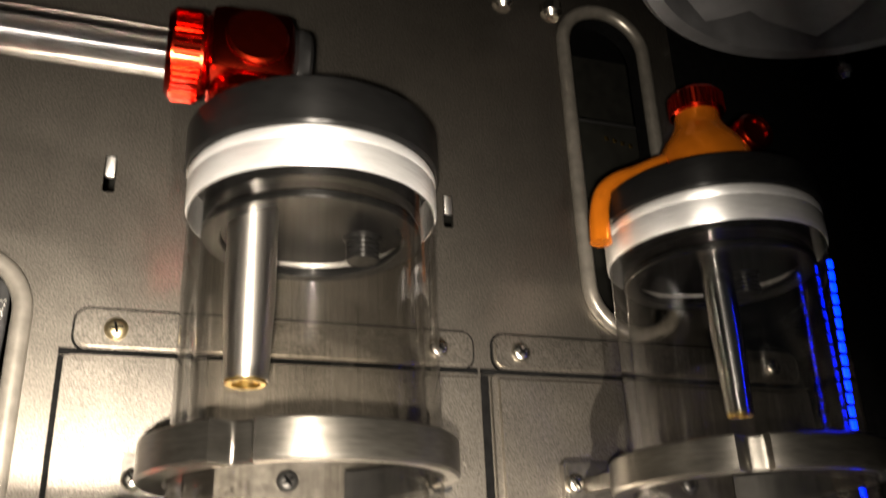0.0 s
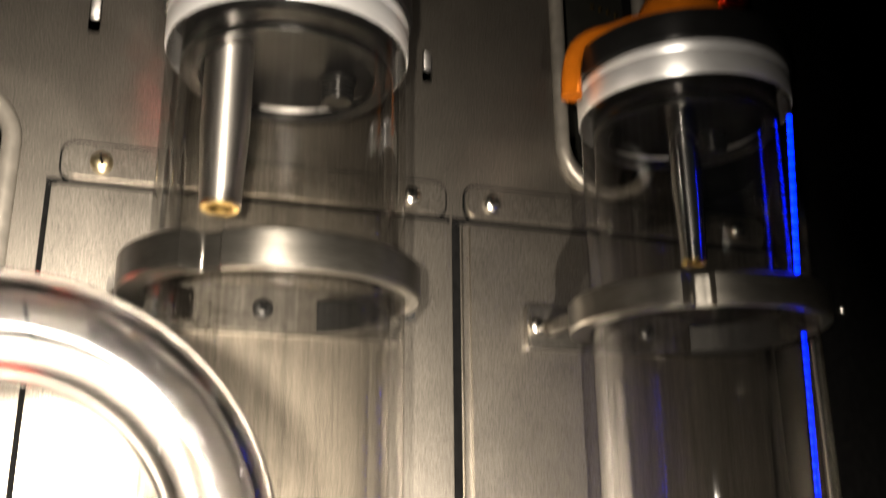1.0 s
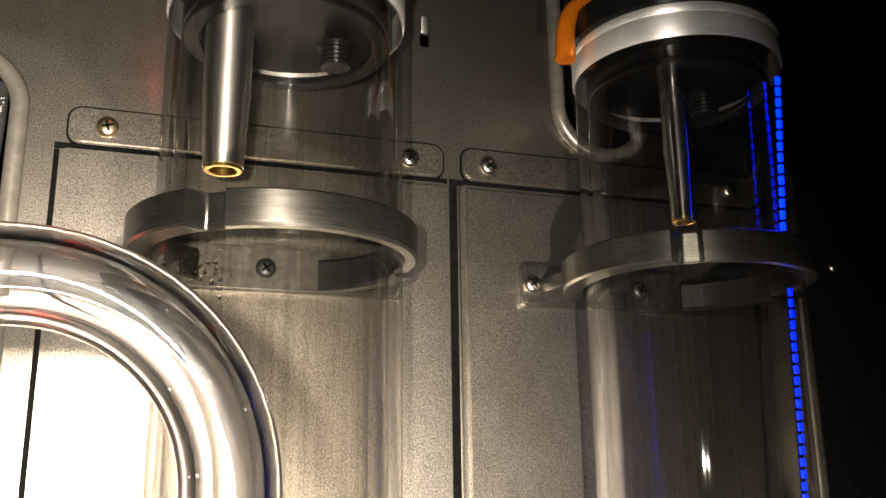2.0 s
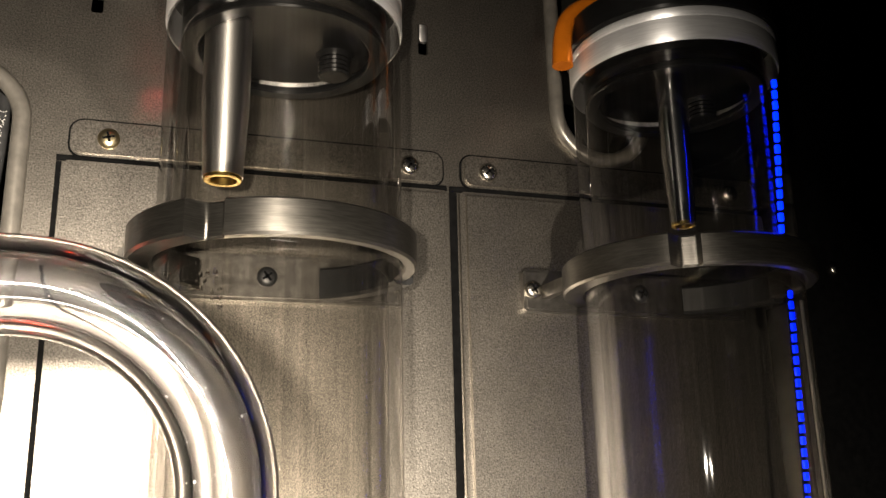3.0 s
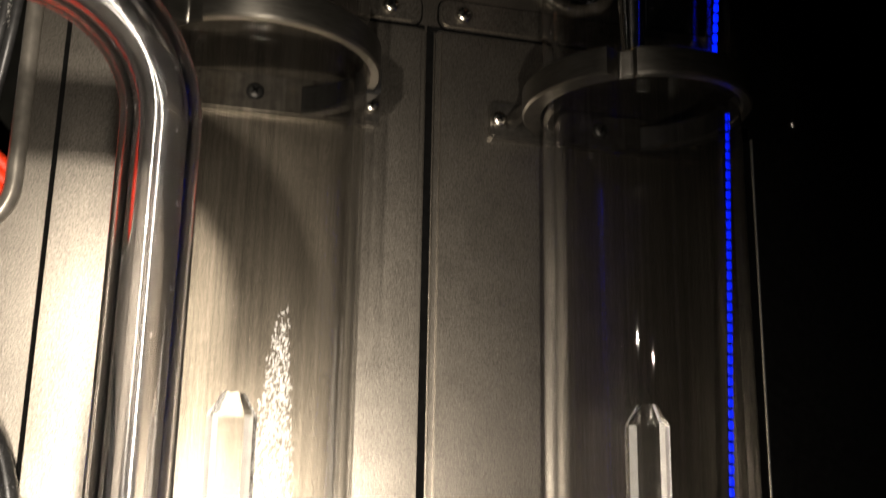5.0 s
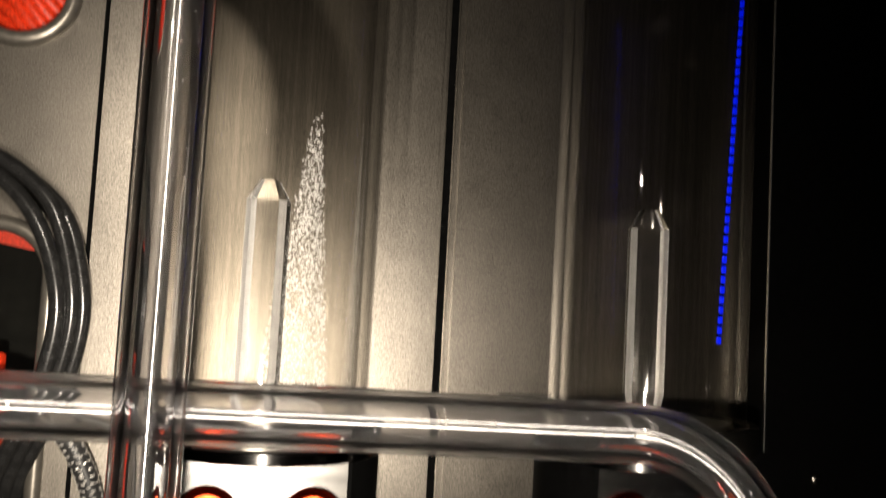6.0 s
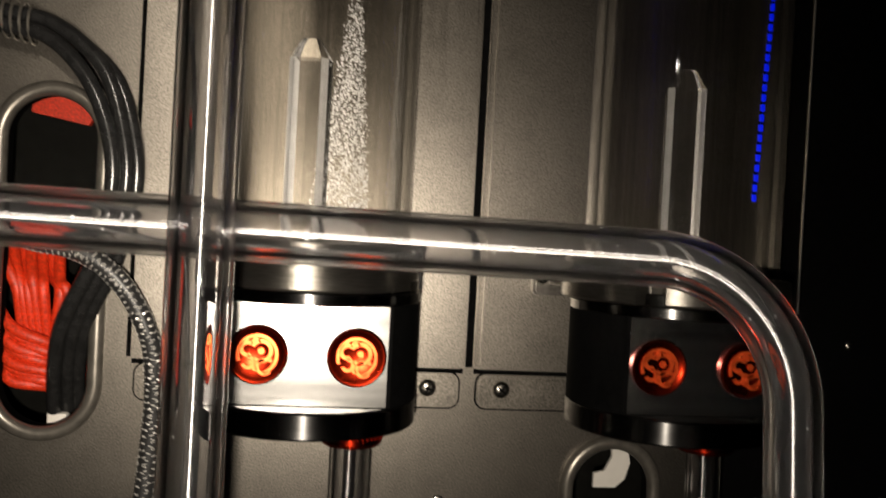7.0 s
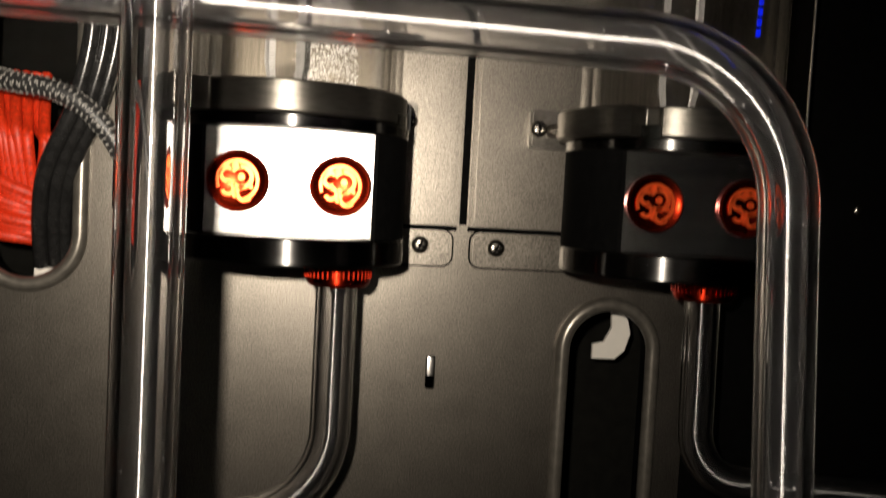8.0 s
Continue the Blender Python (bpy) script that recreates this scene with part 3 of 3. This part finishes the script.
v = thing("ball_valve", (56, CY, 36), "orange ball valve with a lever handle and red caps", "valve")
bm = bmesh.new()
lathe(bm, [(0, 36), (13.6, 36), (13.8, 44), (13.0, 49), (10.8, 53.5), (8.2, 57), (6.6, 60), (6.2, 63.4), (0, 63.4)], (56.5, CY, 0), "z", 48)
part("body", bm, AMBER, v)
bm = bmesh.new()
lathe(bm, [(0, 63.2), (6.6, 63.2), (7.5, 64), (7.7, 69), (6.8, 70.2), (4.4, 70.2), (4.0, 69.4), (0, 69.4)], (57, CY, 0), "z", 44)
cap = part("top_cap", bm, RED_TURNED, v)
bm = bmesh.new()
for i in range(32):
    g = 2 * math.pi * i / 32
    box(bm, 57 + 7.6 * math.cos(g) - 0.25, 57 + 7.6 * math.cos(g) + 0.25, CY + 7.6 * math.sin(g) - 0.25, CY + 7.6 * math.sin(g) + 0.25, 64, 69.2)
tagged(part("knurling", bm, RED, cap, smooth=False), kind="stuff")
bm = bmesh.new()
lathe(bm, [(0, CY + 2), (5.6, CY + 2), (5.6, CY - 9.5), (4.9, CY - 10.4), (3.2, CY - 10.4), (2.8, CY - 9.6), (0, CY - 9.6)], (68.0, 0, 55.0), "y", 36)
part("side_cap", bm, ORANGE, v, "dark red side cap")
bm = bmesh.new()
line = spline([(53, CY, 50), (43, CY + 1, 46.5), (35.5, CY + 2, 43.2), (28.6, CY + 2, 40.0), (24.2, CY + 2, 35.6), (22.4, CY + 2, 29), (22.0, CY + 2, 21.5)], 8)
sweep(bm, line, 5, 18, radii=[2.9 - 0.5 * math.sin(math.pi * i / (len(line) - 1)) for i in range(len(line))])
part("lever", bm, AMBER, v)


# ---- blue reflection in the reservoir wall, added as small glowing pieces ----
s = thing("strip_reflection", (76, -42, -150), "row of glowing blue pieces standing in for a strip's reflection in the reservoir wall", "light strip")
for top, low, n in ((Vector((66.0, -60.6, 8)), Vector((62.7, -60.6, -30.5)), 14), (Vector((75.0, -46, -43)), Vector((70.6, -45, -159)), 42)):
    bm = bmesh.new()
    sweep(bm, [top + Vector((0.4, 1.2, 1)), low + Vector((0.4, 1.2, -1))], 0.6, 8)
    part("glow_backing", bm, RUBBER_SHADE, s)
    for i in range(n):
        p = top.lerp(low, i / (n - 1))
        part("glow_piece", box(bmesh.new(), p.x - 0.48, p.x + 0.48, p.y - 0.4, p.y + 0.5, p.z - 0.95, p.z + 0.95), BLUE, s, smooth=False)

# ---- thin flange beside the blue reflection, its glint added as a pale strip ----
fl = thing("edge_flange", (100.6, 0, -193), "thin black sheet flange with a pale strip for its edge glint", "flange")
bm = bmesh.new()
box(bm, 100.2, 101.4, -18.6, 0.4, -193, -38)
part("sheet", bm, BLACK, fl, smooth=False)
bm = bmesh.new()
box(bm, 100.35, 101.15, -19.6, -18.6, -193, -38, 0.3)
part("edge_glint", bm, PIPE, fl, "pale metal strip drawing the edge glint")


# ---- cables ----
def cable(name, points, r, mat, label, category="cable", group="", steps=8):
    t = thing(name, points[-1], label, category, group)
    part("sheath", sweep(bmesh.new(), spline(points, steps), r, 14), mat, t)
    return t


bundle = [(-200, -7, -112), (-160, -8, -116), (-143, -9, -119), (-128, -10, -122), (-114, -11, -134), (-107.5, -11, -152), (-107, -10, -168), (-112, -8, -188), (-120, -4, -205), (-124, 4, -220), (-126, 14, -236)]
for dx, dz, dy in ((0, 2.6, 0), (-3.4, -1.6, -2.4), (2.6, 1.2, 1.6)):
    pts = [(x + dx * (1 if z < -125 else 0.4), y + dy, z + dz * (1 if z > -150 else 0.2)) for x, y, z in bundle]
    cable("black_cable", pts, 2.3, CABLE, "glossy black round cable looping into the lower opening", group="looped cables")
ct = thing("cable_tie", (-137, -9, -121), "row of thin black ties round the looped cables", "cable tie")
for i in range(4):
    bm = bmesh.new()
    lathe(bm, ring_profile(5.2, 5.8, -0.4, 0.4, 0.2), (0, 0, 0), "x", 28)
    bm.transform(Matrix.Translation((-134.5 - 2.4 * i, -9.2, -119.9 + 0.5 * i)))
    part("band", bm, RIM, ct)

# a braided sleeve whose glints are laid on as pale threads
pts = [(-165, 6, -178), (-145, -4, -180), (-130, -13, -182), (-116, -15, -185), (-105, -14, -194), (-97.5, -12, -209), (-95.8, -10, -225), (-96.6, -9, -242), (-98, -9, -262), (-99.5, -9, -300), (-100, -9, -358)]
br = cable("braided_cable", pts, 2.9, BRAID, "black braided cable with pale threads laid on as its glints")
line = spline(pts, 26)
cross = frames_along(line)
for k in range(2):
    for sgn in (1, -1):
        hel = []
        for i, (p, (u, w)) in enumerate(zip(line, cross)):
            a = sgn * i * 1.0 + k * math.pi
            hel.append(p + (u * math.cos(a) + w * math.sin(a)) * 2.95)
        part("glint_thread", sweep(bmesh.new(), hel, 0.24, 4), GLINT, br)

# orange sleeved wires behind the openings
def wires(at, label, routes, r, mat=SLEEVE, name="sleeved_wire"):
    for pts in routes:
        cable(name, pts, r, mat, label, "wire", "wires behind " + at, 6)


random.seed(4)
wires("the lower opening", "bright orange sleeved wire bunched behind the panel opening",
      [[(-150 + 1.0 * i, 14, -200 - 1.9 * i), (-142, 7 + i % 3, -209 - 1.8 * i), (-130 + random.uniform(-1.5, 1.5), 8 + i % 2, -214 - 1.5 * i), (-124, 22, -219 - 1.4 * i)] for i in range(10)]
      + [[(-152 + 3.1 * i, 24, -176), (-146 + 2.8 * i, 10 + 2 * (i % 3), -188 - i), (-141 + 2.2 * i + random.uniform(-2, 2), 8, -198), (-140 + 1.8 * i, 13, -214)] for i in range(7)], 1.8)
wires("the upper opening", "orange sleeved wire crossing slantwise behind the panel opening",
      [[(-147, 16, -34 - 4.3 * i), (-135, 7, -42 - 4.3 * i), (-124, 6, -56 - 4.1 * i), (-112, 16, -67 - 3.9 * i)] for i in range(9)], 1.9)
wires("the upper opening", "black sleeved wire under pale glint flecks behind the panel opening",
      [[(-144 + 3.2 * i, 18, 30), (-140 + 3.2 * i, 8, 8), (-141 + 3.2 * i, 6 + i % 2, -20), (-146 + 3.2 * i, 14, -46)] for i in range(7)], 1.5, BRAID)
# small pale bodies paint the sparkle of the black sleeves
fl = thing("sleeve_glints", (-130, 5, -20), "pale flecks laid on black wire sleeves as glints", "sleeve", kind="stuff")
bm = bmesh.new()
for n in range(620):
    i = random.randrange(7)
    f = random.random()
    p = Vector((-140 + 3.2 * i - 2 * f, 6 + i % 2, 8 - 28 * f)) + Vector((random.uniform(-1.1, 1.1), -1.25, 0))
    w, h = random.uniform(0.1, 0.3), random.uniform(0.07, 0.16)
    c = bmesh.ops.create_icosphere(bm, subdivisions=1, radius=1, matrix=Matrix.Translation(p) @ Matrix.Rotation(random.choice((-0.7, 0.7)), 4, "Y") @ Matrix.Diagonal((w * 1.5, 0.12, h, 1)))
part("glint_fleck", bm, GLINT, fl, smooth=False)
bm = bmesh.new()
plate(bm, [[(-153, -138.0), (-133.5, -141.5), (-130, -136), (-132, -126), (-142, -122), (-152, -126)]], 53, 56)
pl = thing("orange_plug", (-142, 54, -142), "bright orange connector body behind the opening", "connector")
part("shell", bm, SLEEVE, pl, smooth=False)
bm = bmesh.new()
box(bm, -131, -125, 9, 14, -243, -236, 0.6)
wp = thing("white_plug", (-128, 11, -243), "small white plastic connector at the wires' end", "connector")
part("shell", bm, WHITE, wp)
bm = bmesh.new()
plate(bm, [[(57.5, -243), (60.5, -243.6), (63.6, -247), (64.8, -252), (63, -258), (59.5, -261), (51.5, -261), (51.5, -256), (55.5, -255), (58, -250)]], 24, 25.5)
wc = thing("white_card", (58, 25, -262), "white curved card end seen through the lower opening", "card")
part("sheet", bm, WHITE, wc, smooth=False)


# a board edge seen in the dark of the upper opening
cb = thing("circuit_board", (60, 23, 58), "dark circuit board with a pale edge behind the opening", "circuit board")
# the board takes the rear wall's colour with the shade in it
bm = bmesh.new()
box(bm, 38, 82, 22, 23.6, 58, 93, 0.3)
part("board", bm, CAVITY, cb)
bm = bmesh.new()
box(bm, 38, 82, 21.7, 23.8, 93.1, 94.0, 0.2)
part("edge_strip", bm, CLAMP_DARK, cb, "grey metal edge")
for k in range(4):
    bm = bmesh.new()
    box(bm, 59 + 3.1 * k, 60.6 + 3.1 * k, 21.4, 22.0, 86.5 - 0.6 * k, 88 - 0.6 * k, 0.2)
    part("contact", bm, BRASS_END, cb, "small gold contact")

# ---- fan and screws under the top ----
f = thing("case_fan", (92, -80, 150), "grey plastic case fan fixed under the top of the case", "fan")
bm = bmesh.new()
lathe(bm, [(62, 104.5), (66.5, 104.5), (68, 106), (68, 131), (62, 131)], (92, -80, 0), "z", 96)
part("frame", bm, BLADE, f)
bm = bmesh.new()
lathe(bm, disc_profile(21, 106, 129, 2), (92, -80, 0), "z", 48)
part("hub", bm, BLADE, f)
for i in range(9):
    bm = bmesh.new()
    rows = []
    for j in range(9):
        r = 20 + 41 * j / 8
        a0 = 2 * math.pi * i / 9 + 0.45 * (j / 8) ** 1.4
        rows.append([bm.verts.new((92 + r * math.cos(a0 + w * 0.56), -80 + r * math.sin(a0 + w * 0.56), 109 + 17 * w + h)) for w, h in ((0, 0), (0.5, -1.5), (1, 0), (1, 1.2), (0.5, 0), (0, 1.2))])
    for a, b in zip(rows, rows[1:]):
        for k in range(6):
            bm.faces.new((a[k], a[(k + 1) % 6], b[(k + 1) % 6], b[k]))
    bm.faces.new(rows[0])
    bm.faces.new(rows[-1])
    part("blade", bm, BLADE, f)
for k, a in enumerate((45, 135, 225, 315)):
    bm = bmesh.new()
    c = Vector((92 + 60 * math.cos(radians(a)) * 1.25, -80 + 60 * math.sin(radians(a)) * 1.25, 0))
    box(bm, c.x - 8, c.x + 8, c.y - 8, c.y + 8, 126, 150.2, 2)
    part("corner", bm, BLADE, f)
for x, y, z in ((6, -17, 104), (21.5, -18, 103), (131, -19, 99)):
    t = thing("hanging_screw", (x, y, z), "bright screw end hanging from the top of the case", "screw", "hanging screws")
    bm = bmesh.new()
    lathe(bm, [(0, z - 1.5), (2.2, z - 1.5), (3.4, z), (3.4, z + 3), (1.7, z + 3.5), (1.7, 150.3), (0, 150.3)], (x, y, 0), "z", 24)
    part("shank", bm, STEEL, t)

# ---- fine drops clinging to the wall of one reservoir ----
random.seed(11)
dr = thing("water_drops", (-42, -12, -178), "fine glittering drops inside the clear reservoir wall", "water drops", kind="stuff")
bm = bmesh.new()
for n in range(4200):
    f = random.random() ** 0.55
    z = -98 - 82 * f
    x = -41.2 + 6.0 * f - (1.8 + 17.5 * f) * random.random() + random.gauss(0, 0.4)
    y = CY + math.sqrt(max(0.0, (R - 3.5) ** 2 - (x - C1) ** 2))
    s = 0.11 + 0.24 * random.random() ** 2
    bmesh.ops.create_icosphere(bm, subdivisions=1, radius=s, matrix=Matrix.Translation((x, y - 0.1, z)) @ Matrix.Diagonal((1, 0.6, random.uniform(0.8, 1.6), 1)))
d = part("drops", bm, BUBBLE, dr)
d.visible_shadow = False
bd = thing("condensation_drops", (-72, -58, -60), "loose beads of water on the clear tube under its clamp", "water drops", kind="stuff")
bm = bmesh.new()
for n in range(70):
    x = random.gauss(-73.5, 4.0)
    x = min(-60.0, max(-79.0, x))
    z = -44.5 - abs(random.gauss(0, 5.5))
    y = CY - math.sqrt((R + 0.05) ** 2 - (x - C1) ** 2)
    s = 0.12 + 0.5 * random.random() ** 3
    bmesh.ops.create_icosphere(bm, subdivisions=2, radius=s, matrix=Matrix.Translation((x, y, z)) @ Matrix.Diagonal((1, 0.5, random.uniform(1.0, 1.5), 1)))
part("beads", bm, BEAD, bd)


# ---- tiny air bubbles along the inside of the clear tubes ----
random.seed(23)
for route, n, r in (([(-160, -125, -65.8), (-70.2, -125, -65.8), (-70.2, -125, -330)], 70, 24), ([(-160, -112, -174.4), (45.3, -112.5, -177.0), (48.5, -121.5, -320)], 65, 30)):
    line = rounded(route, r, 16)
    lengths = [0.0]
    for a, b in zip(line, line[1:]):
        lengths.append(lengths[-1] + (b - a).length)
    bt = thing("air_bubbles", line[0], "tiny bright air bubbles clinging inside a clear tube", "bubbles", kind="stuff")
    bm = bmesh.new()
    for k in range(n):
        d = random.random() * lengths[-1]
        i = max(j for j in range(len(line) - 1) if lengths[j] <= d)
        p = line[i].lerp(line[i + 1], (d - lengths[i]) / max(1e-6, lengths[i + 1] - lengths[i]))
        w = (line[i + 1] - line[i]).normalized()
        u = w.orthogonal().normalized()
        u.rotate(Matrix.Rotation(random.uniform(0, 6.283), 3, w))
        bmesh.ops.create_icosphere(bm, subdivisions=1, radius=0.08 + 0.2 * random.random() ** 2, matrix=Matrix.Translation(p + u * 3.6))
    part("bubbles", bm, BUBBLE, bt)
